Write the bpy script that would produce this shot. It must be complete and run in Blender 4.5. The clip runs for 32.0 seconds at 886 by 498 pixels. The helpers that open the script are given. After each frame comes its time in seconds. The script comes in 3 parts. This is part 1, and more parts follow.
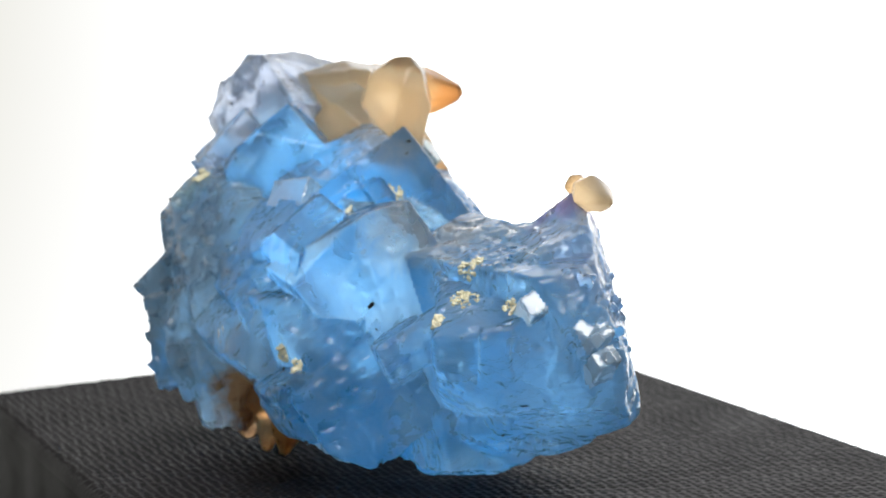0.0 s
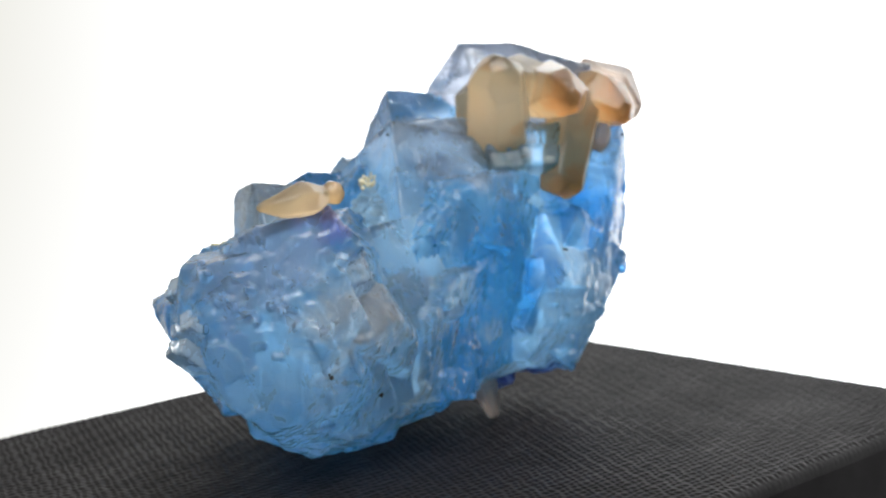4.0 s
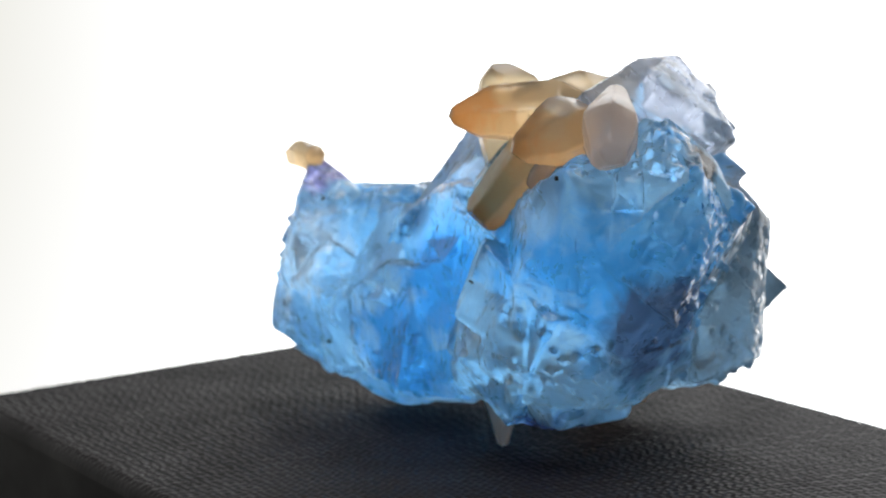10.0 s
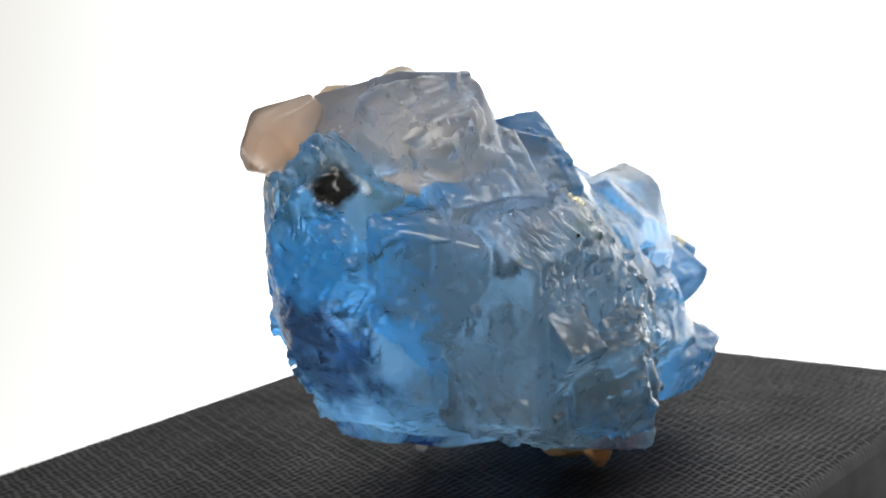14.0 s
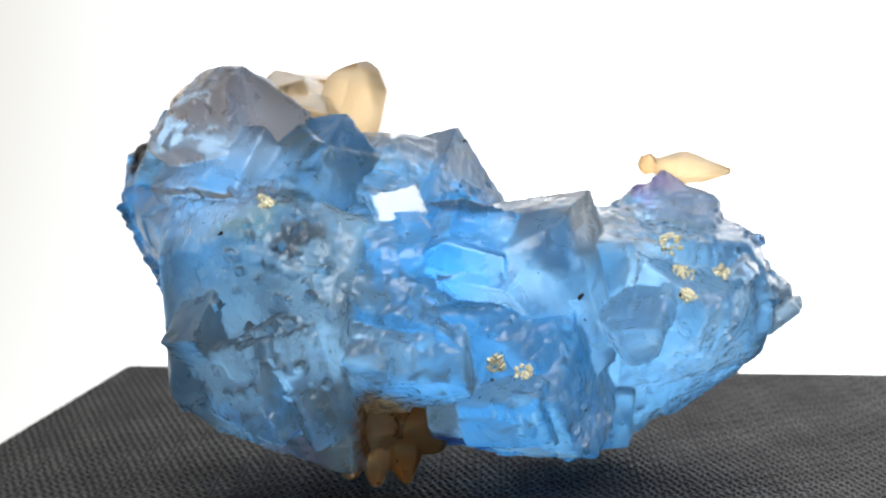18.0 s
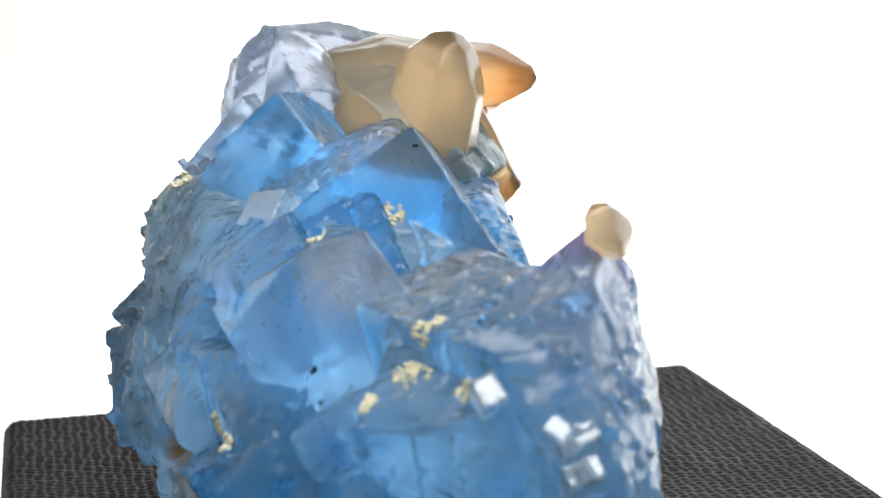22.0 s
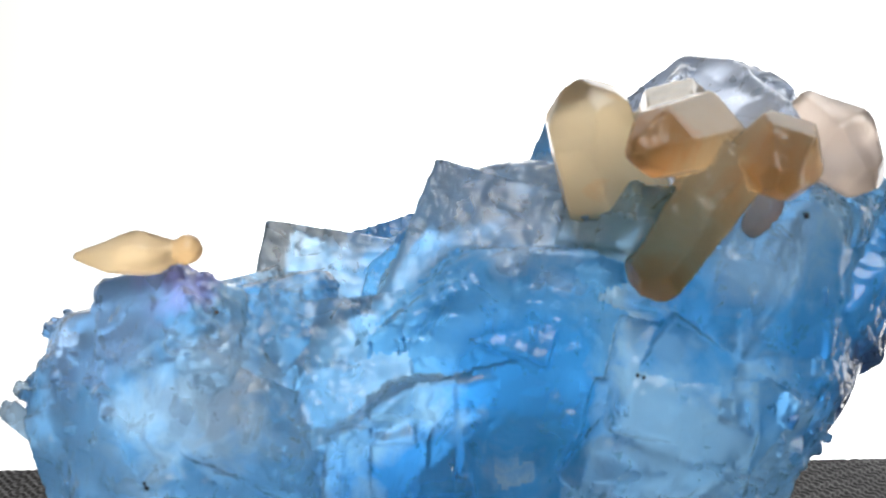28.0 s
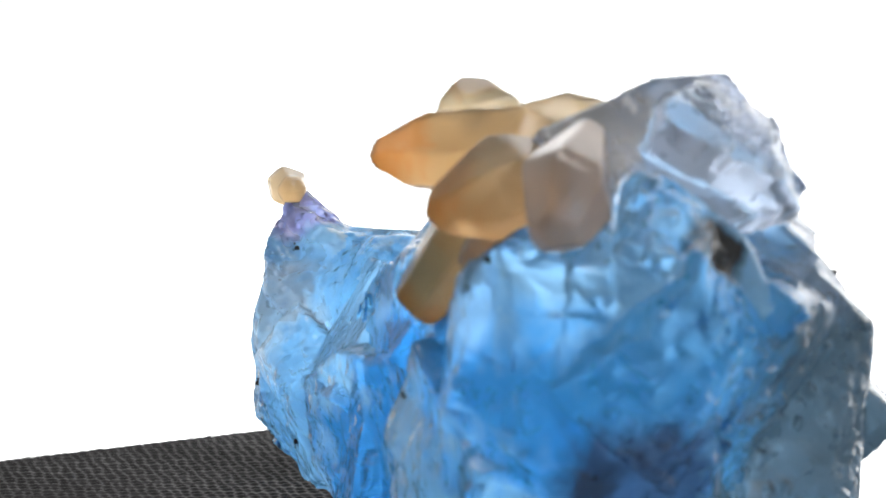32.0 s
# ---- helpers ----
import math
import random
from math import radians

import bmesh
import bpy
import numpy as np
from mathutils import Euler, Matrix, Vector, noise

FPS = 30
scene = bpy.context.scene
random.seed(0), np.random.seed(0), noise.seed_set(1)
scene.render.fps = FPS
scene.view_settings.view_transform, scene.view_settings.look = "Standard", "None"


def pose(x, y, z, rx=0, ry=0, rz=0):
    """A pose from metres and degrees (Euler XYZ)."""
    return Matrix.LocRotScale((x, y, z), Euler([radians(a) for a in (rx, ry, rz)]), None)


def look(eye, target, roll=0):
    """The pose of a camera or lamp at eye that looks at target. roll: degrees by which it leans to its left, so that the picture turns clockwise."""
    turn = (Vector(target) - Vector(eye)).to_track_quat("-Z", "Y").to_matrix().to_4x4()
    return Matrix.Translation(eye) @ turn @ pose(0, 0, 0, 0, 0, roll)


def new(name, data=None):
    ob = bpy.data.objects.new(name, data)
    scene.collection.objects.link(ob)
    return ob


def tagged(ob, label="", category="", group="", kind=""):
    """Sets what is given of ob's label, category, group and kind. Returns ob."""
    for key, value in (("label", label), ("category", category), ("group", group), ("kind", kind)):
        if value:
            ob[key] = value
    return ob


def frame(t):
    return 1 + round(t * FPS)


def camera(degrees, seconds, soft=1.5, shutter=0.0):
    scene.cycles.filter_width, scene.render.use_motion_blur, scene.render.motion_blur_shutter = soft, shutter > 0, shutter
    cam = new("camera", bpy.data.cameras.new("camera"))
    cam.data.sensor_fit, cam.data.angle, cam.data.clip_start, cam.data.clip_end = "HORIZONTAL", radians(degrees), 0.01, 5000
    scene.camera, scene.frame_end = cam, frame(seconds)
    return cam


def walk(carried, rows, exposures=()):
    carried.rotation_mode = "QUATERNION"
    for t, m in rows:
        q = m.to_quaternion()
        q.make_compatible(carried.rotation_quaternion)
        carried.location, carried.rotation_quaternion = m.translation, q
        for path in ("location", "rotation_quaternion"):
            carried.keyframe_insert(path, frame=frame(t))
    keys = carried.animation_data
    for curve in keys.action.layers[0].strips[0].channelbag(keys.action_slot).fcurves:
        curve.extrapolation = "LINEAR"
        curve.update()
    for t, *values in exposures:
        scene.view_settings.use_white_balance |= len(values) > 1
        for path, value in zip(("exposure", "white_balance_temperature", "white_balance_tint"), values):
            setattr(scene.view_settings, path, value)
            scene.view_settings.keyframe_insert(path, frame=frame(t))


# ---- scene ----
# ---- camera ----
FOV = 26.394
TURN = 17.1021          # degrees of turntable rotation a second, clockwise seen from above
cam = camera(FOV, 32.0, soft=1.6)


def aim(x, y, z, yaw, pitch, roll):
    """Camera pose from its place and its yaw, pitch and roll in degrees."""
    a, b = radians(yaw), radians(pitch)
    way = Vector((math.sin(a) * math.cos(b), math.cos(a) * math.cos(b), math.sin(b)))
    eye = Vector((x, y, z))
    return look(eye, eye + way, roll)


PATH = [(t, aim(*v)) for t, *v in (
    (0, 0.00000, -0.23000, 0.06162, -0.197, -9.371, -1.391),
    (17.5, 0.00000, -0.23000, 0.06162, -0.197, -9.371, -1.391),
    (18, -0.00085, -0.22869, 0.06085, 0.001, -9.206, -1.357),
    (18.5, -0.00280, -0.22096, 0.06110, 0.361, -9.306, -1.327),
    (19, -0.00478, -0.21022, 0.06122, 0.916, -9.495, -1.242),
    (19.5, -0.00680, -0.20006, 0.06094, 1.600, -9.795, -1.123),
    (20, -0.00821, -0.19291, 0.06053, 1.993, -10.116, -1.136),
    (20.5, -0.00827, -0.18833, 0.06078, 1.914, -10.418, -1.336),
    (21, -0.00790, -0.18503, 0.06156, 1.730, -10.769, -1.537),
    (21.5, -0.00857, -0.18006, 0.06137, 1.798, -10.914, -1.628),
    (22, -0.00986, -0.17316, 0.05997, 2.036, -10.653, -1.782),
    (22.5, -0.01086, -0.16675, 0.05886, 2.274, -10.325, -2.032),
    (23, -0.01165, -0.16285, 0.05860, 2.540, -10.179, -2.057),
    (23.5, -0.01225, -0.16168, 0.05910, 2.807, -10.238, -1.809),
    (24, -0.01253, -0.16105, 0.05989, 2.998, -10.309, -1.529),
    (24.5, -0.01233, -0.16007, 0.05993, 3.108, -10.135, -1.307),
    (25, -0.01144, -0.15964, 0.05956, 3.133, -9.937, -1.167),
    (25.5, -0.01004, -0.15998, 0.05952, 3.060, -9.919, -1.127),
    (26, -0.00863, -0.16072, 0.05976, 2.875, -9.992, -1.176),
    (26.5, -0.00769, -0.16152, 0.06026, 2.568, -10.064, -1.301),
    (27, -0.00744, -0.16197, 0.06075, 2.208, -10.072, -1.472),
    (27.5, -0.00763, -0.16202, 0.06100, 1.955, -10.041, -1.595),
    (28, -0.00769, -0.16185, 0.06117, 1.897, -10.059, -1.596),
    (28.5, -0.00749, -0.16179, 0.06125, 2.016, -10.083, -1.536),
    (29, -0.00742, -0.16219, 0.06072, 2.278, -9.911, -1.480),
    (29.5, -0.00764, -0.16283, 0.05963, 2.654, -9.564, -1.354),
    (30, -0.00854, -0.16308, 0.05877, 3.123, -9.313, -1.028),
    (30.5, -0.01000, -0.16261, 0.05863, 3.601, -9.297, -0.598),
    (31, -0.01025, -0.16213, 0.05909, 3.735, -9.497, -0.413),
    (31.5, -0.00802, -0.16193, 0.05967, 3.206, -9.814, -0.608),
    (32, -0.00432, -0.16139, 0.06005, 2.211, -10.114, -1.036)
)]
walk(cam, PATH)
cam.data.dof.use_dof = True
cam.data.dof.focus_distance = 0.19
cam.data.dof.aperture_fstop = 48.0

# ---- light ----
world = bpy.data.worlds.new("room_light")
scene.world = world
world.use_nodes = True
world.node_tree.nodes["Background"].inputs[0].default_value = (0.93, 0.96, 1.0, 1)
world.node_tree.nodes["Background"].inputs[1].default_value = 0.28
scene.view_settings.exposure = 0.0

lamp = new("window_light", bpy.data.lights.new("window_light", "AREA"))
lamp.data.shape, lamp.data.size, lamp.data.size_y = "RECTANGLE", 0.60, 0.36
lamp.data.energy, lamp.data.color = 6.0, (1.0, 0.97, 0.93)
lamp.matrix_world = look((0.10, -0.28, 0.62), (0, 0, 0.03))


# ---- materials ----
def material(name):
    m = bpy.data.materials.new(name)
    m.use_nodes = True
    m.node_tree.nodes.clear()
    return m, m.node_tree


def node(tree, kind, **kw):
    n = tree.nodes.new(kind)
    for k, v in kw.items():
        if k in n.inputs.keys():
            n.inputs[k].default_value = v
    return n


def ramp(tree, fac, *stops):
    n = tree.nodes.new("ShaderNodeValToRGB")
    while len(n.color_ramp.elements) < len(stops):
        n.color_ramp.elements.new(0.5)
    for e, (p, c) in zip(n.color_ramp.elements, stops):
        e.position, e.color = p, (*c, 1)
    tree.links.new(fac, n.inputs[0])
    return n.outputs[0]


def noise_tex(tree, vec, scale, detail=4, rough=0.55, distort=0.0):
    n = node(tree, "ShaderNodeTexNoise", Scale=scale, Detail=detail, Roughness=rough, Distortion=distort)
    tree.links.new(vec, n.inputs["Vector"])
    return n.outputs["Fac"]


def calc(tree, op, a, b=None):
    n = tree.nodes.new("ShaderNodeMath")
    n.operation = op
    for i, v in enumerate((a, b)):
        if v is None:
            continue
        if isinstance(v, (int, float)):
            n.inputs[i].default_value = v
        else:
            tree.links.new(v, n.inputs[i])
    return n.outputs[0]


def mineral(name, deep, pale, tint, clear, rough, grain=1.0, milk=0.62, zones=(), ior=1.33, tile=0.0, shine=1.45):
    """A translucent mineral: a milky body that passes light, with a rough, clear share and a glossy skin.
    zones: (centre in mm, radius in mm, colour) where the stone is grown in another colour or has light painted in;
    tile: relief of the small growth plates, squared up with the cubes."""
    m, t = material(name)
    out = t.nodes.new("ShaderNodeOutputMaterial")
    geo = t.nodes.new("ShaderNodeTexCoord").outputs["Object"]
    big = noise_tex(t, geo, 75, 3, 0.5, 0.6)
    mid = noise_tex(t, geo, 260, 4, 0.6, 0.5)
    fine = noise_tex(t, geo, 1100, 4, 0.6)
    info = t.nodes.new("ShaderNodeObjectInfo")
    mix = calc(t, "ADD", calc(t, "MULTIPLY", big, 0.50), calc(t, "ADD", calc(t, "MULTIPLY", mid, 0.14), calc(t, "MULTIPLY", info.outputs["Random"], 0.36)))
    colour = ramp(t, mix, (0.36, deep), (0.64, pale))
    clearc = ramp(t, mix, (0.36, tint), (0.64, tuple(min(1, c * 0.6 + 0.4) for c in tint)))
    for centre, radius, shade in zones:
        far = t.nodes.new("ShaderNodeVectorMath")
        far.operation = "DISTANCE"
        t.links.new(geo, far.inputs[0])
        far.inputs[1].default_value = [v / 1000 for v in centre]
        wob = calc(t, "ADD", calc(t, "DIVIDE", far.outputs["Value"], radius / 1000), calc(t, "ADD", calc(t, "MULTIPLY", calc(t, "SUBTRACT", mid, 0.5), 1.1), calc(t, "MULTIPLY", calc(t, "SUBTRACT", big, 0.5), 1.6)))
        amount = ramp(t, wob, (0.58, (1, 1, 1)), (1.0, (0, 0, 0)))
        for k, c in enumerate((colour, clearc)):
            n = t.nodes.new("ShaderNodeMix")
            n.data_type = "RGBA"
            t.links.new(amount, n.inputs["Factor"])
            t.links.new(c, n.inputs[6])
            n.inputs[7].default_value = (*shade, 1)
            colour, clearc = (n.outputs[2], clearc) if k == 0 else (colour, n.outputs[2])
    glass = node(t, "ShaderNodeBsdfRefraction", IOR=ior)
    t.links.new(clearc, glass.inputs["Color"])
    t.links.new(ramp(t, mid, (0.35, (rough * 0.4,) * 3), (0.7, (rough * 1.3,) * 3)), glass.inputs["Roughness"])
    diff = node(t, "ShaderNodeBsdfDiffuse", Roughness=0.4)
    trans = t.nodes.new("ShaderNodeBsdfTranslucent")
    t.links.new(colour, diff.inputs["Color"])
    t.links.new(colour, trans.inputs["Color"])
    body = node(t, "ShaderNodeMixShader", Fac=milk)
    t.links.new(diff.outputs[0], body.inputs[1])
    t.links.new(trans.outputs[0], body.inputs[2])
    inner = node(t, "ShaderNodeMixShader")
    t.links.new(ramp(t, noise_tex(t, geo, 130, 3, 0.55), (0.36, (clear * 0.55,) * 3), (0.62, (min(1, clear * 1.35),) * 3)), inner.inputs[0])
    t.links.new(body.outputs[0], inner.inputs[1])
    t.links.new(glass.outputs[0], inner.inputs[2])
    skin = node(t, "ShaderNodeBsdfGlossy", Roughness=0.10)
    fres = node(t, "ShaderNodeFresnel", IOR=shine)
    top = t.nodes.new("ShaderNodeMixShader")
    t.links.new(fres.outputs[0], top.inputs[0])
    t.links.new(inner.outputs[0], top.inputs[1])
    t.links.new(skin.outputs[0], top.inputs[2])
    height = calc(t, "ADD", calc(t, "MULTIPLY", fine, 0.16 * grain), calc(t, "MULTIPLY", mid, 0.12 * grain))
    relief = calc(t, "MULTIPLY", fine, 0.06)
    if tile:
        turned = node(t, "ShaderNodeMapping")
        turned.inputs["Rotation"].default_value = [radians(v) for v in (12, 30, -20)]
        t.links.new(geo, turned.inputs["Vector"])
        bend = node(t, "ShaderNodeVectorMath")
        bend.operation = "MULTIPLY_ADD"
        wave = node(t, "ShaderNodeTexNoise", Scale=500.0, Detail=2.0)
        t.links.new(geo, wave.inputs["Vector"])
        t.links.new(wave.outputs["Color"], bend.inputs[0])
        bend.inputs[1].default_value = (0.0011,) * 3
        t.links.new(turned.outputs[0], bend.inputs[2])
        for size, stretch, strength, seat, lo, hi in ((520, (1, 1, 1.5), 1.7, 95, 0.44, 0.56), (760, (0.35, 1.5, 0.8), 1.5, 120, 0.47, 0.57), (230, (1, 0.8, 1.2), 1.4, 70, 0.40, 0.60)):
            scaled = node(t, "ShaderNodeMapping")
            scaled.inputs["Scale"].default_value = stretch
            t.links.new(bend.outputs[0], scaled.inputs["Vector"])
            cell = node(t, "ShaderNodeTexVoronoi", Scale=float(size))
            cell.distance = "CHEBYCHEV"
            t.links.new(scaled.outputs[0], cell.inputs["Vector"])
            one = t.nodes.new("ShaderNodeSeparateXYZ")
            t.links.new(cell.outputs["Color"], one.inputs[0])
            plate = calc(t, "SUBTRACT", calc(t, "MULTIPLY", one.outputs[0], 0.55), calc(t, "MULTIPLY", cell.outputs["Distance"], 0.9))
            where = ramp(t, noise_tex(t, scaled.outputs[0], seat, 2, 0.5), (lo, (0, 0, 0)), (hi, (1, 1, 1)))
            relief = calc(t, "ADD", relief, calc(t, "MULTIPLY", calc(t, "MULTIPLY", plate, where), strength * tile))
        height = calc(t, "ADD", height, relief)
    bump = node(t, "ShaderNodeBump", Strength=0.7, Distance=0.0007)
    t.links.new(height, bump.inputs["Height"])
    for s in (skin, fres):
        t.links.new(bump.outputs[0], s.inputs["Normal"])
    if tile:
        soft = node(t, "ShaderNodeBump", Strength=0.25, Distance=0.0006)
        t.links.new(relief, soft.inputs["Height"])
        t.links.new(soft.outputs[0], glass.inputs["Normal"])
        t.links.new(soft.outputs[0], diff.inputs["Normal"])
    t.links.new(top.outputs[0], out.inputs[0])
    return m


LILAC = (0.64, 0.57, 0.92)
SMOKE = (0.12, 0.18, 0.30)
DEEP = (0.12, 0.50, 0.95)
ICE = (0.42, 0.71, 0.97)
SLATE = (0.30, 0.40, 0.48)
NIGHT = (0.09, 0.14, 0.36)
AMBER = (0.50, 0.27, 0.13)
# paler tops, deep blue cores, darker low spots, lilac tips and stains, in mm
# shade low on the front, at (5, -3, 11), is put into its blue
GROWN_AND_LIT = (((-13, 22, 25), 15, DEEP), ((2, 6, 20), 9, (0.10, 0.48, 0.95)), ((5, -3, 11), 10, (0.11, 0.46, 0.90)), ((-5, 25, 33), 6, (0.48, 0.74, 1.0)), ((11, -26, 18), 19, ICE), ((16, -20, 20), 8, (0.80, 0.89, 0.98)), ((14, -22, 32.5), 6, LILAC), ((-10, 14, 4), 9, NIGHT), ((-17, -14, 8), 6, NIGHT),
         ((-31, -2, 5), 7, (0.55, 0.50, 0.62)), ((-42, 4, 24), 28, SLATE), ((15, -29, 27), 9, (0.56, 0.74, 0.98)), ((-20, 30, 16.5), 10, SMOKE), ((-24, -8, 7), 7, AMBER),
         # backlight glowing through the tall cube's top, at (-4, 2, 42), is painted
         ((-31, 4, 33), 5, (0.46, 0.50, 0.44)), ((-23.7, 28.0, 35.7), 3.0, (0.05, 0.04, 0.035)), ((-30, 11, 38), 11, (0.62, 0.71, 0.84)), ((-4, 2, 42), 13, (0.68, 0.82, 1.0)), ((-2, -21, 36), 11, (0.82, 0.88, 0.93)))
FLUORITE = mineral("blue_fluorite", (0.09, 0.46, 0.93), (0.50, 0.76, 0.96), (0.38, 0.72, 0.97), 0.44, 0.46, 0.5, 0.82, GROWN_AND_LIT, tile=0.95)
CORE = mineral("deep_blue_fluorite", (0.08, 0.45, 0.94), (0.36, 0.68, 0.96), (0.32, 0.69, 0.98), 0.48, 0.48, 0.3, 0.82, GROWN_AND_LIT, tile=0.8)
CLEAR = mineral("clear_blue_fluorite", (0.16, 0.53, 0.97), (0.56, 0.79, 0.99), (0.44, 0.75, 1.0), 0.46, 0.40, 0.15, 0.88, GROWN_AND_LIT, tile=0.3)
PALE = mineral("pale_fluorite", (0.66, 0.74, 0.92), (0.88, 0.92, 0.98), (0.84, 0.89, 0.98), 0.42, 0.40, 0.2, 0.88, tile=0.08)
WHITE = mineral("polished_cleavage", (0.50, 0.72, 0.92), (0.70, 0.84, 0.96), (0.6, 0.8, 0.96), 0.5, 0.3, 0.05, shine=1.9)
ORANGE = (1.0, 0.64, 0.33)
CALCITE = mineral("peach_calcite", (1.0, 0.79, 0.53), (1.0, 0.88, 0.67), (1.0, 0.84, 0.60), 0.22, 0.95, 0.35, 0.98, ior=1.10, shine=1.40,
                  zones=(((-4.2, 9, 47.5), 4, (1.0, 0.76, 0.50)), ((2.5, 16, 42.5), 8, ORANGE), ((-2, 25, 40), 6, ORANGE), ((-1, 17, 30), 3, ORANGE)))
GREYCAL = mineral("pale_calcite", (0.92, 0.80, 0.70), (0.97, 0.91, 0.86), (0.98, 0.92, 0.88), 0.36, 0.8, 0.35, 0.88, ior=1.10)
BROWNCAL = mineral("amber_calcite", (0.62, 0.30, 0.10), (0.85, 0.52, 0.26), (0.95, 0.62, 0.30), 0.55, 0.6, 0.3, 0.6, ior=1.15)


def plain(name, colour, rough):
    m, t = material(name)
    out = t.nodes.new("ShaderNodeOutputMaterial")
    p = node(t, "ShaderNodeBsdfPrincipled", Roughness=rough)
    geo = t.nodes.new("ShaderNodeTexCoord").outputs["Object"]
    t.links.new(ramp(t, noise_tex(t, geo, 900, 4), (0.3, tuple(c * 0.6 for c in colour)), (0.7, colour)), p.inputs["Base Color"])
    t.links.new(p.outputs[0], out.inputs[0])
    return m


BLACK = plain("black_grain", (0.012, 0.012, 0.014), 0.4)
CREAM = mineral("cream_crust", (0.66, 0.63, 0.42), (0.86, 0.83, 0.64), (0.98, 0.96, 0.84), 0.0, 0.4, 0.6, 0.1, shine=1.3)


def leatherette():
    m, t = material("black_leatherette")
    out = t.nodes.new("ShaderNodeOutputMaterial")
    p = t.nodes.new("ShaderNodeBsdfPrincipled")
    geo = t.nodes.new("ShaderNodeTexCoord").outputs["Object"]
    grain = noise_tex(t, geo, 3200, 3)
    bump = node(t, "ShaderNodeBump", Strength=0.25, Distance=0.0001)
    t.links.new(grain, bump.inputs["Height"])
    t.links.new(bump.outputs[0], p.inputs["Normal"])
    t.links.new(ramp(t, noise_tex(t, geo, 60, 4), (0.3, (0.004, 0.0036, 0.004)), (0.7, (0.008, 0.0072, 0.008))), p.inputs["Base Color"])
    t.links.new(ramp(t, noise_tex(t, geo, 90, 3), (0.3, (0.50,) * 3), (0.7, (0.64,) * 3)), p.inputs["Roughness"])
    p.inputs["IOR"].default_value = 1.22
    t.links.new(p.outputs[0], out.inputs[0])
    return m


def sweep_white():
    """Glowing white sheet; a little dimmer, warmer light towards one side painted into emission."""
    m, t = material("glowing_white_sheet")
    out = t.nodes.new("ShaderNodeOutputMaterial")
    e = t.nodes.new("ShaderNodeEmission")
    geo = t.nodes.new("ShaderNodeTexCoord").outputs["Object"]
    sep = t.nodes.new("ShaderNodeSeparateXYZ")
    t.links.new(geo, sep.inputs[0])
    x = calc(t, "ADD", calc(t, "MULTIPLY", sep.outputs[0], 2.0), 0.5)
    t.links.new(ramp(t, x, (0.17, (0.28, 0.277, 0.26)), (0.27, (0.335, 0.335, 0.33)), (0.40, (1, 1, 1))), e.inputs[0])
    # emission also dimmed towards the front, which keeps the box sides dark
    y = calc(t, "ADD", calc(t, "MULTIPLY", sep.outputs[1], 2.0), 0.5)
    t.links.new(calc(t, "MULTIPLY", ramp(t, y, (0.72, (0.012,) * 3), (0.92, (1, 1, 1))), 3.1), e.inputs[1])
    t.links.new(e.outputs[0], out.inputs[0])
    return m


LEATHER = leatherette()
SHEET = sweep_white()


# ---- mesh helpers ----
def mesh_of(name, verts, faces, mat, sharp=38):
    me = bpy.data.meshes.new(name)
    me.from_pydata([tuple(v) for v in verts], [], [tuple(int(i) for i in f) for f in faces])
    me.update()
    me.polygons.foreach_set("use_smooth", [True] * len(me.polygons))
    me.set_sharp_from_angle(angle=radians(sharp))
    me.materials.append(mat)
    return me


def part(name, me, parent, m=None, label=""):
    ob = new(name, me)
    ob.parent = parent
    if m is not None:
        ob.matrix_basis = m
    return tagged(ob, label)


def hash3(i, j, k, seed):
    n = (i * 374761393 + j * 668265263 + k * 2147483647 + seed * 1274126177) & 0xFFFFFFFF
    n = ((n ^ (n >> 13)) * 1274126177) & 0xFFFFFFFF
    return ((n ^ (n >> 16)) & 0xFFFF) / 65535.0


def value_noise(p, freq, seed):
    """Smooth noise from 0 to 1 at the points p (n x 3)."""
    q = p * freq + 1000.0
    i = np.floor(q).astype(np.int64)
    f = q - i
    f = f * f * (3 - 2 * f)
    total = 0
    for a in (0, 1):
        for b in (0, 1):
            for c in (0, 1):
                w = (f[:, 0] if a else 1 - f[:, 0]) * (f[:, 1] if b else 1 - f[:, 1]) * (f[:, 2] if c else 1 - f[:, 2])
                total = total + w * hash3(i[:, 0] + a, i[:, 1] + b, i[:, 2] + c, seed)
    return total


def block_grid(size, step):
    """Points and quads of a closed box surface, meshed by a grid."""
    n = [max(2, int(round(s / step))) for s in size]
    index, verts, faces = {}, [], []

    def at(i, j, k):
        key = (i, j, k)
        if key not in index:
            index[key] = len(verts)
            verts.append((i / n[0] - 0.5, j / n[1] - 0.5, k / n[2] - 0.5))
        return index[key]

    for ax in range(3):
        u, v = (ax + 1) % 3, (ax + 2) % 3
        for side in (0, n[ax]):
            for i in range(n[u]):
                for j in range(n[v]):
                    quad = []
                    for di, dj in ((0, 0), (1, 0), (1, 1), (0, 1)):
                        c = [0, 0, 0]
                        c[ax], c[u], c[v] = side, i + di, j + dj
                        quad.append(at(*c))
                    faces.append(quad if side else quad[::-1])
    return np.array(verts) * np.array(size), faces


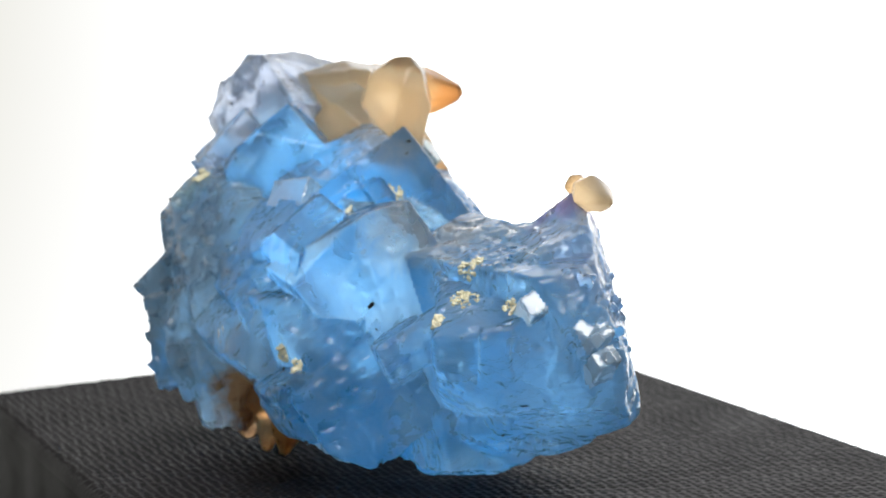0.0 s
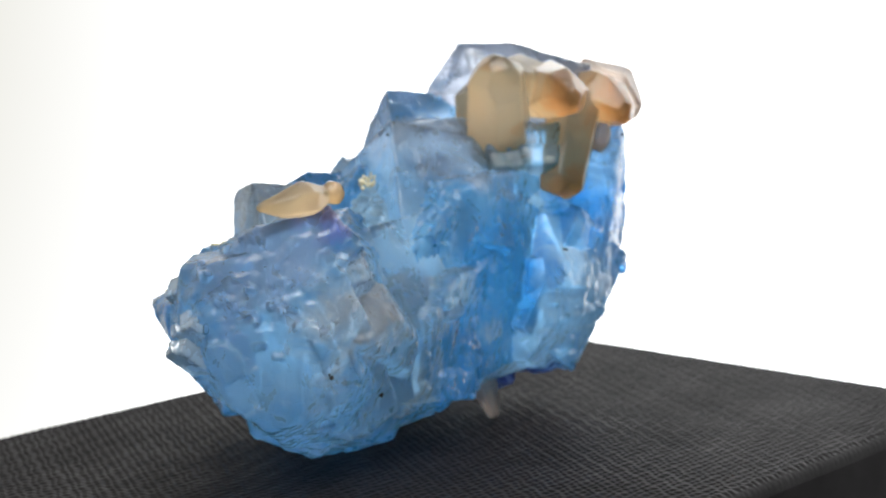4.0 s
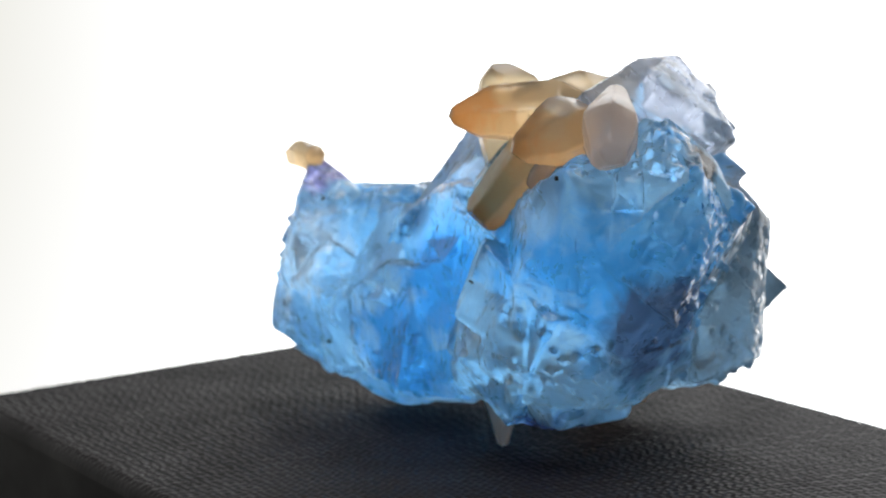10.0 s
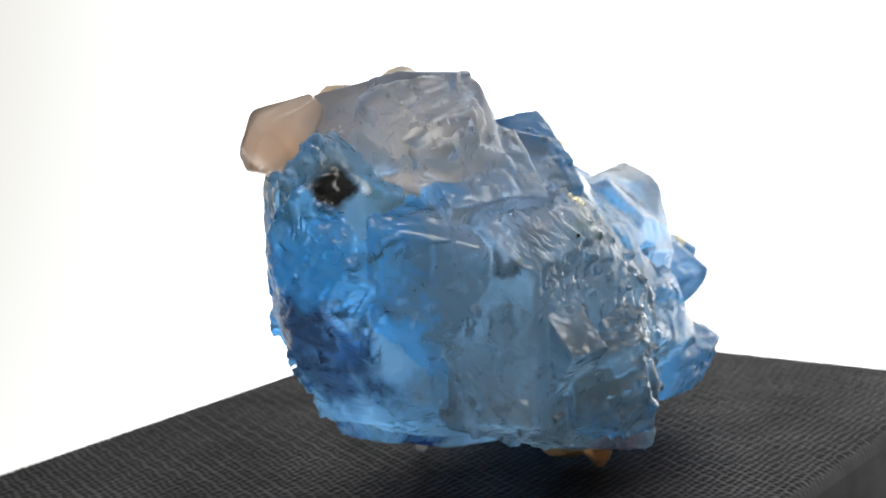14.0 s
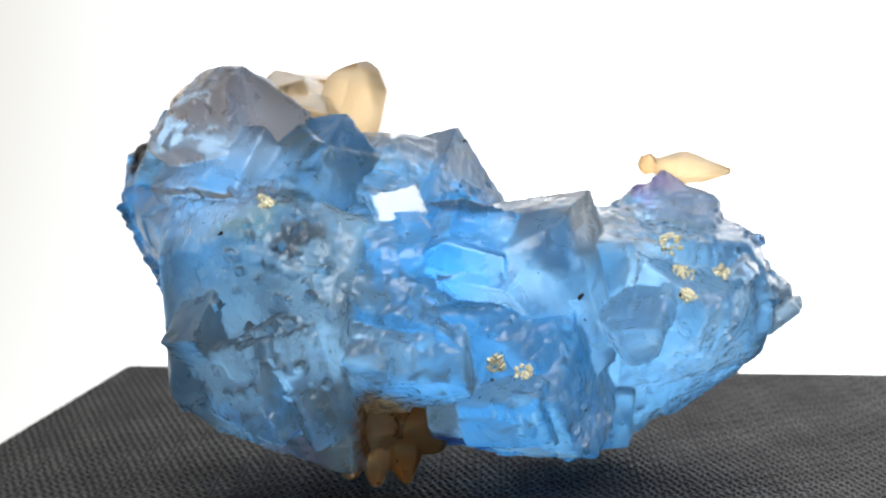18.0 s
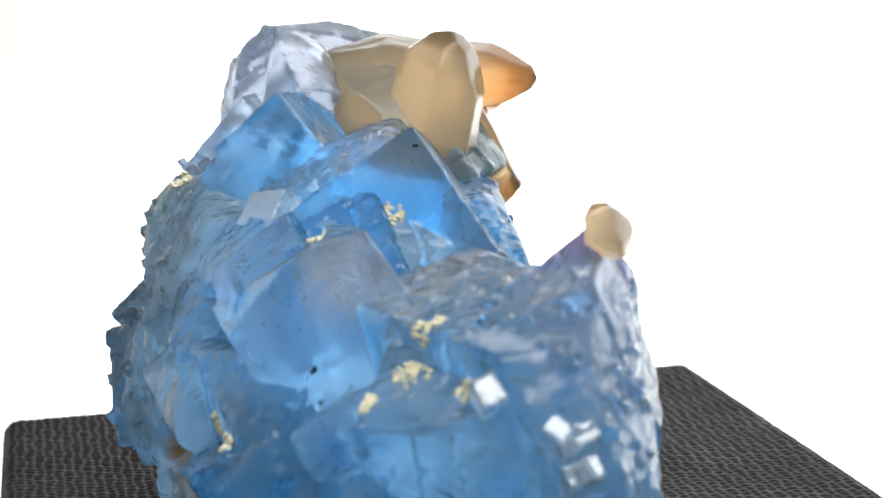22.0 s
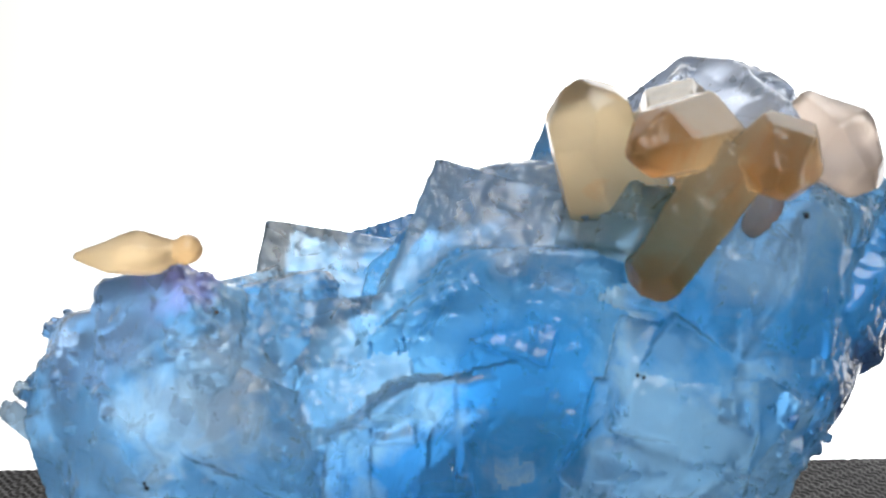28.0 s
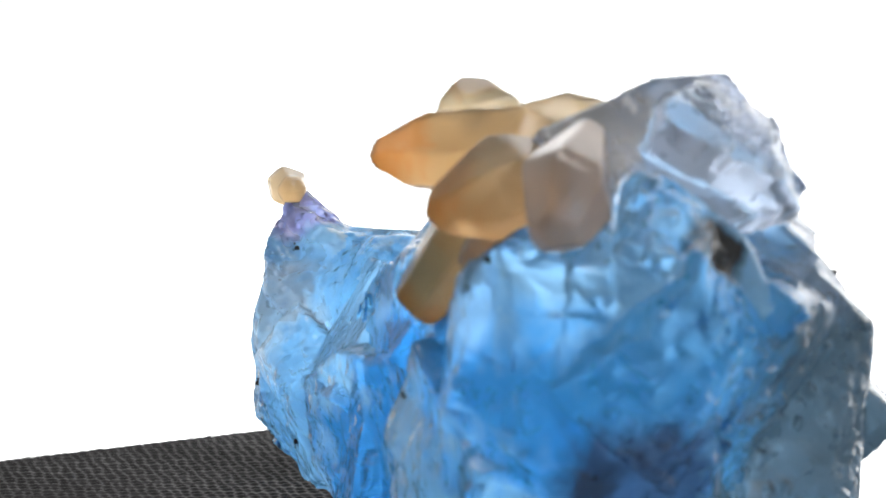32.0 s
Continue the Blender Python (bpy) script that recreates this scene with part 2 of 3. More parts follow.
# ---- the white sheet ----
def white_sheet():
    verts, faces, line = [], [], []
    for i in range(6):
        line.append((-0.9 + 0.2 * i, -0.075))
    line[-1] = (0.22, -0.075)
    for i in range(1, 13):
        a = math.pi / 2 * i / 12
        line.append((0.22 + 0.3 * math.sin(a), -0.075 + 0.3 * (1 - math.cos(a))))
    line.append((0.52, 1.2))
    for y, z in line:
        for j in range(13):
            verts.append((-1.2 + 0.2 * j, y, z))
    for i in range(len(line) - 1):
        for j in range(12):
            a = i * 13 + j
            faces.append((a, a + 1, a + 14, a + 13))
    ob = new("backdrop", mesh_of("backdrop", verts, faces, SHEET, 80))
    return tagged(ob, "seamless white glowing sheet curving up behind the stone", "backdrop", kind="structure")


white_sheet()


# ---- the box ----
def weave(x, y):
    """Depth (0 to 1) of the embossed cloth grain: short raised threads in rows, every second row shifted by half a thread."""
    x = x + 0.00012 * np.sin(2100 * x + 900 * y) + 0.00010 * np.sin(1300 * y - 700 * x + 1)
    y = y + 0.00013 * np.sin(1900 * x + 600 * y + 1.3) + 0.00013 * np.sin(2600 * y + 1500 * x)
    lift = np.cos(2 * math.pi * y / 0.00112) * np.cos(2 * math.pi * x / 0.00208)
    return np.clip(0.5 - 0.62 * lift, 0, 1)


def black_box():
    """The box: an embossed top that curls over its edges, and four side panels."""
    hx, hy, tall, r, step = 0.0438, 0.0595, 0.072, 0.0020, 0.00016
    whole = tagged(new("box"), "black leatherette box with an embossed weave, standing on the sheet", "box")
    xs, ys = np.linspace(-hx, hx, int(2 * hx / step) + 1), np.linspace(-hy, hy, int(2 * hy / step) + 1)
    x, y = np.meshgrid(xs, ys, indexing="ij")
    dx, dy = np.maximum(np.abs(x) - hx + r, 0), np.maximum(np.abs(y) - hy + r, 0)
    d = np.minimum(np.hypot(dx, dy), r)
    z = np.sqrt(np.maximum(r * r - d * d, 0)) - r
    z = z - 0.00023 * weave(x, y) * np.clip((r - d) / r * 1.5, 0, 1)
    pull = r / np.maximum(np.hypot(dx, dy), r)
    x = np.sign(x) * (np.minimum(np.abs(x), hx - r) + dx * pull)
    y = np.sign(y) * (np.minimum(np.abs(y), hy - r) + dy * pull)
    nx, ny = x.shape
    cid = np.arange(nx * ny).reshape(nx, ny)
    faces = np.stack([cid[:-1, :-1], cid[1:, :-1], cid[1:, 1:], cid[:-1, 1:]], -1).reshape(-1, 4)
    verts = np.stack([x.ravel(), y.ravel(), z.ravel()], 1)
    part("top_panel", mesh_of("top_panel", verts.tolist(), faces.tolist(), LEATHER, 70), whole, None, "embossed black leatherette top")
    for k in range(4):
        a, wide, out = math.pi / 2 * k, (hy if k % 2 == 0 else hx), (hx if k % 2 == 0 else hy)
        rows, cols, verts, faces = 24, 120, [], []
        for i in range(rows + 1):
            for j in range(cols + 1):
                v = -1 + 2 * j / cols
                inset = max(0.0, abs(v) * wide - wide + r)
                back = r - math.sqrt(max(r * r - inset * inset, 0))
                px, py = out - back - 0.0001, v * (wide - 0.0001)
                verts.append((px * math.cos(a) - py * math.sin(a), px * math.sin(a) + py * math.cos(a), -r - (tall - r) * i / rows))
        for i in range(rows):
            for j in range(cols):
                c = i * (cols + 1) + j
                faces.append((c, c + 1, c + cols + 2, c + cols + 1))
        part("side_panel", mesh_of("side_panel", verts, faces, LEATHER, 70), whole)
    base = [(sx * (hx - r), sy * (hy - r), -tall + 0.0004) for sx, sy in ((-1, -1), (-1, 1), (1, 1), (1, -1))]
    part("base_panel", mesh_of("base_panel", base, [(0, 1, 2, 3)], LEATHER), whole)
    return whole


box = black_box()
BOX_AT = pose(-0.0024, -0.00136, -0.0003, -0.6, 0, 26.1)

# ---- the specimen ----
specimen = tagged(new("fluorite_specimen"), "cluster of blue fluorite cubes with peach calcite crystals, on the box", "mineral specimen")


CRYSTALS = []


def crystal(centre, size, turn, *cuts, mat=None, label="", step=0.28, grit=0.05, edge=0.0, exact=False):
    """One fluorite cube of the cluster: centre and size in mm, Euler turn, and planes (nx, ny, nz, distance) that truncate it."""
    half = [v / 2 for v in size]
    planes = [(1, 0, 0, half[0]), (-1, 0, 0, half[0]), (0, 1, 0, half[1]), (0, -1, 0, half[1]), (0, 0, 1, half[2]), (0, 0, -1, half[2])]
    r = np.array(Euler([radians(v) for v in turn]).to_matrix())
    settle = 0 if exact or centre[2] > 26 else 0.05 * max(0, centre[0] + 12)
    CRYSTALS.append(dict(c=np.array(centre, float) - (0, 0, settle), r=r, planes=planes + list(cuts), half=np.array(half), mat=mat or FLUORITE,
                         label=label, step=step, grit=grit, edge=edge, name="fluorite_crystal"))


LOBE = (((0.95, -0.10, 0.30), (14.9, -21.5, 32.2)), ((-0.62, 0.15, 0.77), (13.2, -20.5, 32.4)), ((0.69, -0.48, 0.55), (18.2, -36.8, 18.9)))


def trim(first, faces):
    """Cuts all crystals from the one numbered first on by faces given as a normal and a point in mm."""
    for x in CRYSTALS[first:]:
        for n, p in faces:
            n = np.array(n) / np.linalg.norm(n)
            x["planes"].append((*(x["r"].T @ n), float(n @ (np.array(p) - x["c"]))))


def cube_at(corner, along, down, size, *cuts, **look_of):
    """A fluorite cube given by one upper corner (mm), two edges that leave it and its three lengths; the third edge runs into the cluster."""
    u = Vector(along).normalized()
    v = Vector(down)
    v = (v - u * v.dot(u)).normalized()
    w = u.cross(v)
    if w.dot(Vector(corner) - Vector((-8, 0, 18))) > 0:
        u, v, size = v, u, (size[1], size[0], size[2])
        w = u.cross(v)
    m = Matrix((u, v, w)).transposed()
    centre = Vector(corner) + u * size[0] / 2 + v * size[1] / 2 + w * size[2] / 2
    crystal(tuple(centre), size, [math.degrees(a) for a in m.to_euler()], *cuts, exact=True, **look_of)


def calcite(base, tip, width, mat, seed, blunt=0.35, taper=24, flat=1.0, label="", both=False):
    """One calcite crystal from base to tip (mm): six prism faces that taper to a blunt point."""
    a, b = np.array(base, float), np.array(tip, float)
    length = np.linalg.norm(b - a)
    ax = (b - a) / length
    side = np.cross(ax, (0.31, 0.17, 0.93))
    side /= np.linalg.norm(side)
    r = np.stack([side, np.cross(ax, side), ax], 1)
    rnd = random.Random(seed)
    spin = rnd.random() * 1.05
    planes = [(0, 0, -1, length * 0.5)]
    ta = radians(taper)
    for k in range(6):
        th = spin + k * math.pi / 3
        x, y = math.cos(th), math.sin(th)
        w = width / 2 * (0.86 + 0.26 * rnd.random()) * (1 if abs(x) > 0.5 else flat)
        planes.append((x, y, 0.06, w))
        lean = ta * (0.8 + 0.5 * rnd.random())
        planes.append((x * math.cos(lean), y * math.cos(lean), math.sin(lean), length / 2 * math.sin(lean) + blunt * w * math.cos(lean)))
        if both:
            planes.append((x * math.cos(lean), y * math.cos(lean), -math.sin(lean), length / 2 * math.sin(lean) + 0.3 * w * math.cos(lean)))
        if k % 2:
            planes.append((x * 0.55, y * 0.55, 0.83, length / 2 * 0.83))
    CRYSTALS.append(dict(c=(a + b) / 2, r=r, planes=planes, half=np.array((width * 0.62, width * 0.62, length / 2 + 0.5)), mat=mat,
                         label=label, step=0.05, grit=0.05, edge=0.12, name="calcite_crystal"))


def smooth_step(x, a, b):
    t = np.clip((x - a) / (b - a), 0, 1)
    return t * t * (3 - 2 * t)


def solid(q, planes, edge):
    """Signed distance, roughly, to the convex solid within the planes; edge rounds where they meet."""
    ds = []
    for nx, ny, nz, d in planes:
        ln = math.sqrt(nx * nx + ny * ny + nz * nz)
        ds.append((q[..., 0] * nx + q[..., 1] * ny + q[..., 2] * nz) / ln - d)
    f = ds[0]
    for d in ds[1:]:
        f = np.maximum(f, d)
    if edge:
        e = edge * 0.4
        f = f + e * np.log(sum(np.exp(np.maximum((d - f) / e, -30)) for d in ds))
    return f


def grow_cluster(low, high, g, swell, druse=()):
    """Joins all crystals into one skin on a grid of spacing g (mm) and cuts the skin up again, crystal by crystal.
    druse: (centre, radius, number) of patches overgrown with tiny cubes."""
    low = np.array(low, float)
    n = np.ceil((np.array(high) - low) / g).astype(int) + 1
    field = np.full(n, 9.0, np.float32)
    owner = np.zeros(n, np.int16)

    def window(c, reach):
        i0 = np.maximum(((c - reach - low) / g).astype(int), 0)
        i1 = np.minimum(((c + reach - low) / g).astype(int) + 2, n)
        ax = [low[d] + g * np.arange(i0[d], i1[d]) for d in range(3)]
        return tuple(slice(i0[d], i1[d]) for d in range(3)), np.stack(np.meshgrid(*ax, indexing="ij"), -1)

    for k, x in enumerate(CRYSTALS):
        where, p = window(x["c"], np.abs(x["r"]) @ x["half"] + 2.0)
        q = (p - x["c"]) @ x["r"]
        f = solid(q, x["planes"], x["edge"]) - swell
        m = np.abs(f) < 2.2
        w, step, grit = q[m] + k * 13.7, x["step"], x["grit"]
        # growth steps: square plates at slightly different levels, in patches, with broad flats between
        zone = smooth_step(value_noise(w, 0.10, k + 70), 0.42, 0.56)
        fine = smooth_step(value_noise(w, 0.13, k + 75), 0.48, 0.60)
        bent = w + 0.9 * (np.stack([value_noise(w, 0.5, k + 30 + d) for d in range(3)], -1) - 0.5)
        h = 0
        for cell, share, much in ((np.array((3.4, 2.6, 4.2)), zone, 1.0), (np.array((1.1, 2.4, 1.5)), fine, 0.75)):
            c = np.floor(bent / cell).astype(np.int64)
            h = h + share * (hash3(c[:, 0], c[:, 1], c[:, 2], k + 9) - 0.5) * 2 * much * step
        h = h + (value_noise(w, 1.5, k + 110) - 0.5) * 1.2 * grit + (value_noise(w, 0.22, k + 130) - 0.5) * 4 * grit
        f[m] -= h
        near = f < field[where]
        field[where][near] = f[near]
        owner[where][near] = k
    rnd = np.random.RandomState(11)
    base = np.array(Euler((radians(-12), radians(-32), radians(10))).to_matrix())
    shell = np.argwhere(np.abs(field) < 0.3)
    place = shell * g + low
    for centre, radius, number in druse:
        pick = np.flatnonzero(np.linalg.norm(place - np.array(centre), axis=1) < radius)
        for i in rnd.choice(pick, min(number, len(pick)), replace=False):
            c, half = place[i], rnd.uniform(0.3, 0.75, 3)
            tilt = np.array(Euler(rnd.uniform(-0.25, 0.25, 3)).to_matrix())
            where, p = window(c, np.full(3, 2.2))
            f = np.abs((p - c) @ (base @ tilt)) - half
            f = f.max(-1)
            near = (f < field[where])
            field[where][near] = f[near]
            owner[where][near] = owner[tuple(shell[i])]
    return skin(field, owner, low, g)


def skin(field, owner, low, g):
    """Surface of field = 0 as quads, one vertex in each crossed cell."""
    inside = field < 0
    shape = np.array(field.shape)
    cells = shape - 1
    count = np.zeros(cells, np.float32)
    acc = np.zeros((*cells, 3), np.float32)
    quads, owners = [], []
    cid = np.arange(int(np.prod(cells)), dtype=np.int64).reshape(cells)
    for d in range(3):
        lo = [slice(None)] * 3
        hi = [slice(None)] * 3
        lo[d], hi[d] = slice(0, -1), slice(1, None)
        a, b = field[tuple(lo)], field[tuple(hi)]
        cross = inside[tuple(lo)] != inside[tuple(hi)]
        u, v = (d + 1) % 3, (d + 2) % 3
        idx = np.argwhere(cross)
        ok = (idx[:, u] > 0) & (idx[:, v] > 0) & (idx[:, u] < cells[u]) & (idx[:, v] < cells[v])
        idx = idx[ok]
        fa, fb = a[tuple(idx.T)], b[tuple(idx.T)]
        t = fa / (fa - fb)
        pt = idx.astype(np.float32)
        pt[:, d] += t
        ring = []
        for du, dv in ((0, 0), (-1, 0), (-1, -1), (0, -1)):
            c = idx.copy()
            c[:, u] += du
            c[:, v] += dv
            np.add.at(acc, tuple(c.T), pt)
            np.add.at(count, tuple(c.T), 1)
            ring.append(cid[tuple(c.T)])
        q = np.stack(ring, -1)
        flip = fa > 0
        q[flip] = q[flip][:, ::-1]
        first = owner[tuple(lo)][tuple(idx.T)]
        second = owner[tuple(hi)][tuple(idx.T)]
        quads.append(q)
        owners.append(np.where(flip, second, first))
    quads, owners = np.concatenate(quads), np.concatenate(owners)
    pos = acc.reshape(-1, 3) / np.maximum(count.reshape(-1, 1), 1) * g + low
    return pos, quads, owners


def islands(mine):
    """For each quad the number of the connected patch it belongs to."""
    used, inv = np.unique(mine, return_inverse=True)
    inv = inv.reshape(mine.shape)
    mark = np.arange(len(used))
    while True:
        low = mark[inv].min(1)
        after = mark.copy()
        np.minimum.at(after, inv.ravel(), np.repeat(low, 4))
        after = after[after]
        if (after == mark).all():
            return np.unique(mark[inv[:, 0]], return_inverse=True)[1]
        mark = after


def place_cluster(pos, quads, owners):
    # scraps of a crystal's skin join the crystal beside them
    for _ in range(3):
        at_corner = np.full(len(pos), -1)
        scraps = []
        for k in range(len(CRYSTALS)):
            mine = np.flatnonzero(owners == k)
            if len(mine):
                patch = islands(quads[mine])
                big = np.bincount(patch)[patch] >= 90
                at_corner[quads[mine[big]].ravel()] = k
                scraps.append(mine[~big])
        scraps = np.concatenate(scraps)
        owners[scraps] = np.where(at_corner[quads[scraps]].max(1) >= 0, at_corner[quads[scraps]].max(1), owners[scraps])
    for k, x in enumerate(CRYSTALS):
        mine = quads[owners == k]
        if len(mine) < 12:
            continue
        patch = islands(mine)
        for i in range(patch.max() + 1):
            piece = mine[patch == i]
            if len(piece) < 12:
                continue
            used, inv = np.unique(piece, return_inverse=True)
            me = mesh_of(x["name"], pos[used] / 1000, inv.reshape(piece.shape), x["mat"], 20 if x["name"] == "calcite_crystal" else 32)
            part(x["name"], me, specimen, None, x["label"])
    kept = pos[np.unique(quads)]
    CRYSTALS.clear()
    return kept


def lump(name, at, mat, cubes, spread, size, seed, skin_points, label=""):
    """A small crust of tiny cubes grown on the nearest spot of the skin."""
    rnd = random.Random(seed)
    at = np.array(at, float)
    at = skin_points[np.argmin(((skin_points - at) ** 2).sum(1))]
    close = skin_points[((skin_points - at) ** 2).sum(1) < spread * spread]
    verts, faces = [], []
    for _ in range(cubes):
        c = close[rnd.randrange(len(close))] if cubes > 1 else at
        e = Euler((rnd.random() * 3, rnd.random() * 3, rnd.random() * 3)).to_matrix()
        s = size * (0.5 + 0.8 * rnd.random())
        first = len(verts)
        for sx in (-1, 1):
            for sy in (-1, 1):
                for sz in (-1, 1):
                    v = e @ Vector((sx, sy * (0.6 + 0.5 * rnd.random()), sz * (0.6 + 0.4 * rnd.random()))) * (s / 2)
                    verts.append(((c[0] + v.x) / 1000, (c[1] + v.y) / 1000, (c[2] + v.z) / 1000))
        for f in ((0, 1, 3, 2), (4, 6, 7, 5), (0, 4, 5, 1), (2, 3, 7, 6), (0, 2, 6, 4), (1, 5, 7, 3)):
            faces.append([first + i for i in f])
    part(name, mesh_of(name, verts, faces, mat, 30), specimen, None, label)


cube_at((-5.1, -5.4, 39.2), (-1.7, 14.4, -3.6), (7.3, -1.0, -10.2), (15.6, 15, 16.5), mat=CLEAR, step=0.08, grit=0.03)
crystal((-19.2, 5.2, 32.9), (13.0, 11.0, 14.0), (-101, 49, -11), (-0.53, -0.71, -0.46, 6.6), (0.48, -0.82, 0.31, 6.4), (-0.95, 0.14, -0.30, 7.6), mat=CLEAR, step=0.10, grit=0.03)
crystal((-25.5, 11.8, 33.5), (10.0, 9.0, 12.0), (-99, 50, -10), (-0.95, 0.14, -0.30, 5.6), mat=CLEAR, step=0.10, grit=0.03)
crystal((-18.8, 17.1, 38.3), (11.5, 12.5, 18.0), (-107, 36, -57), (-0.59, -0.77, -0.24, 8.9), mat=PALE, step=0.08, grit=0.03)
crystal((-8.6, -18.5, 22.2), (17.0, 14.0, 15.0), (-106, 57, 7), (-0.27, 0.65, -0.71, 5.7), (-0.95, -0.31, 0.01, 8.9), (-0.17, 0.25, -0.95, 6.7), (-0.78, 0.53, -0.34, 8.2), mat=CLEAR, step=0.10, grit=0.03)
crystal((-14.2, -13.3, 24.0), (14.0, 9.0, 13.0), (-105, 53, 0), (-0.86, 0.03, -0.51, 6.5), (-0.68, 0.61, -0.42, 6.5), mat=CLEAR, step=0.10, grit=0.03)
crystal((-29.0, 4.0, 18.0), (10.0, 23.0, 30.0), (0, -3, 16), (-0.25, 0.22, -0.94, 11.6), (-0.67, -0.46, 0.58, 10.4), (-0.65, 0.24, 0.72, 12.4), (-0.26, 0.45, -0.85, 11.6), (0.78, -0.50, -0.39, 11.0), (0.05, 0.27, -0.96, 11.8), (-0.53, 0.85, -0.01, 10.8), (0.07, -0.36, 0.93, 15.8), edge=0.6)
crystal((-14.0, 19.5, 23.5), (21.0, 20.0, 29.0), (-4, -0, -8), (0.53, 0.85, 0.01, 9.8), (-0.53, 0.70, -0.48, 10.9), (0.63, -0.11, 0.77, 12.3), (0.22, 0.91, -0.36, 10.3), (0.96, 0.23, 0.15, 10.3), (0.36, -0.79, 0.51, 11.7), (-0.00, 0.69, 0.72, 15.8), (-0.55, 0.23, -0.80, 15.3), mat=CORE, edge=0.6)
crystal((-24.0, 15.0, 20.0), (14.0, 16.0, 28.0), (0, -10, -25), (-0.91, -0.10, -0.39, 4.1), (-0.95, 0.14, -0.30, 4.2), (-0.47, -0.21, 0.86, 13.3), (-0.55, 0.23, -0.80, 10.8), mat=CORE, edge=0.6)
crystal((-6.0, 0.0, 19.0), (18.0, 22.0, 26.0), (0, -4, 24), (0.29, -0.58, 0.76, 13.3), (0.75, 0.06, -0.66, 12.7), (0.70, -0.27, 0.66, 13.9), (0.99, 0.10, -0.11, 9.3), edge=0.6)
crystal((2.0, -6.0, 14.0), (12.0, 16.0, 18.0), (0, 6, 40), (0.39, -0.03, -0.92, 8.2), (0.25, -0.49, 0.84, 9.2), (0.78, -0.23, -0.58, 8.6), edge=0.6)
crystal((-14.0, -6.0, 18.0), (22.0, 20.0, 24.0), (-6, -25, 17), (-0.08, -0.70, 0.71, 10.7), (-0.95, 0.14, -0.30, 10.3), (-0.59, -0.28, 0.76, 13.7), edge=0.6)
crystal((-13.0, -17.0, 14.0), (13.0, 16.0, 17.0), (0, -10, 35), (-0.67, -0.46, 0.58, 7.4), (-0.55, 0.23, -0.80, 9.4), edge=0.6)
crystal((-8.0, 14.0, 12.0), (18.0, 16.0, 12.0), (-16, -14, 14), (0.62, 0.45, -0.64, 5.9), (-0.26, 0.45, -0.85, 7.3), (0.69, -0.72, -0.13, 9.1), (0.89, 0.40, -0.23, 8.2), mat=CORE, edge=0.6)
crystal((2.0, -12.0, 8.0), (20.0, 22.0, 8.0), (6, -5, 30), (0.61, -0.17, -0.77, 5.4), (0.31, 0.63, -0.71, 8.8), (1.00, -0.04, -0.04, 8.9), (-0.24, -0.22, -0.95, 7.0), edge=0.6)
crystal((-23.0, -12.3, 15.2), (7.0, 13.2, 7.0), (-9, -47, 26), (-0.35, -0.38, 0.86, 4.6), (-0.59, -0.28, 0.76, 4.4), edge=0.6)
crystal((-17.1, 6.1, 20.7), (10.1, 10.1, 13.2), (-3, -29, -16), edge=0.6)
crystal((-34.3, 1.3, 12.9), (6.1, 9.2, 11.2), (-10, -15, -8), (-0.98, -0.18, 0.11, 2.5), (-0.64, 0.30, -0.70, 4.3), edge=0.6)
crystal((-22.0, 26.0, 35.6), (11.1, 6.1, 6.1), (1, -36, 31), (0.08, 0.86, 0.51, 2.6), (-0.50, 0.48, 0.72, 4.3), (0.20, 0.92, 0.34, 2.8), mat=CORE, edge=0.6)
crystal((-19.3, 6.9, 11.0), (8.1, 13.2, 13.2), (-21, -38, -3), (-0.64, 0.30, -0.70, 5.0), (-0.77, 0.36, -0.52, 4.4), edge=0.6)
crystal((-13.4, 1.0, 34.2), (13.2, 14.1, 5.0), (-10, -32, 10), (0.12, -0.58, 0.80, 3.5), (0.35, 0.92, -0.16, 6.6), (0.54, -0.17, 0.82, 4.5), edge=0.6)
crystal((-10.4, -20.7, 10.5), (13.2, 14.1, 13.2), (-9, -30, 13), (-0.09, -0.99, -0.07, 6.3), (-0.77, 0.07, -0.64, 6.5), (0.03, -1.00, 0.02, 5.4), (-0.12, -0.49, 0.86, 7.0), edge=0.6)
crystal((-25.0, 16.0, 41.6), (13.1, 11.1, 7.1), (-15, -31, 11), (-0.49, 0.14, 0.86, 3.7), (0.77, -0.22, 0.60, 5.6), (0.02, 0.38, 0.92, 3.2), (-0.62, -0.43, 0.65, 4.6), (-0.65, 0.60, -0.48, 6.4), mat=PALE, edge=0.6)
crystal((12.0, -14.0, 18.2), (10.1, 9.2, 8.1), (-9, -35, 4), (0.58, 0.72, 0.38, 3.4), (0.57, 0.52, -0.63, 3.7), edge=0.6)
crystal((-3.7, -28.8, 18.6), (9.2, 9.2, 5.0), (-19, -24, 15), (-0.08, -0.19, 0.98, 2.3), (-0.60, 0.80, -0.01, 3.1), (0.00, -0.72, -0.70, 3.4), edge=0.6)
crystal((-21.3, 28.5, 27.3), (12.1, 6.1, 14.1), (-8, -40, 33), (-0.57, 0.82, 0.10, 3.2), (0.39, 0.72, -0.57, 4.9), (-0.17, 0.78, 0.61, 4.8), (-0.53, 0.85, -0.01, 3.1), (0.48, 0.71, -0.52, 4.6), mat=CORE, edge=0.6)
crystal((-10.8, 5.0, 4.8), (5.0, 14.1, 6.1), (-12, -26, -16), (-0.17, 0.11, -0.98, 1.6), (-0.26, 0.45, -0.85, 2.6), edge=0.6)
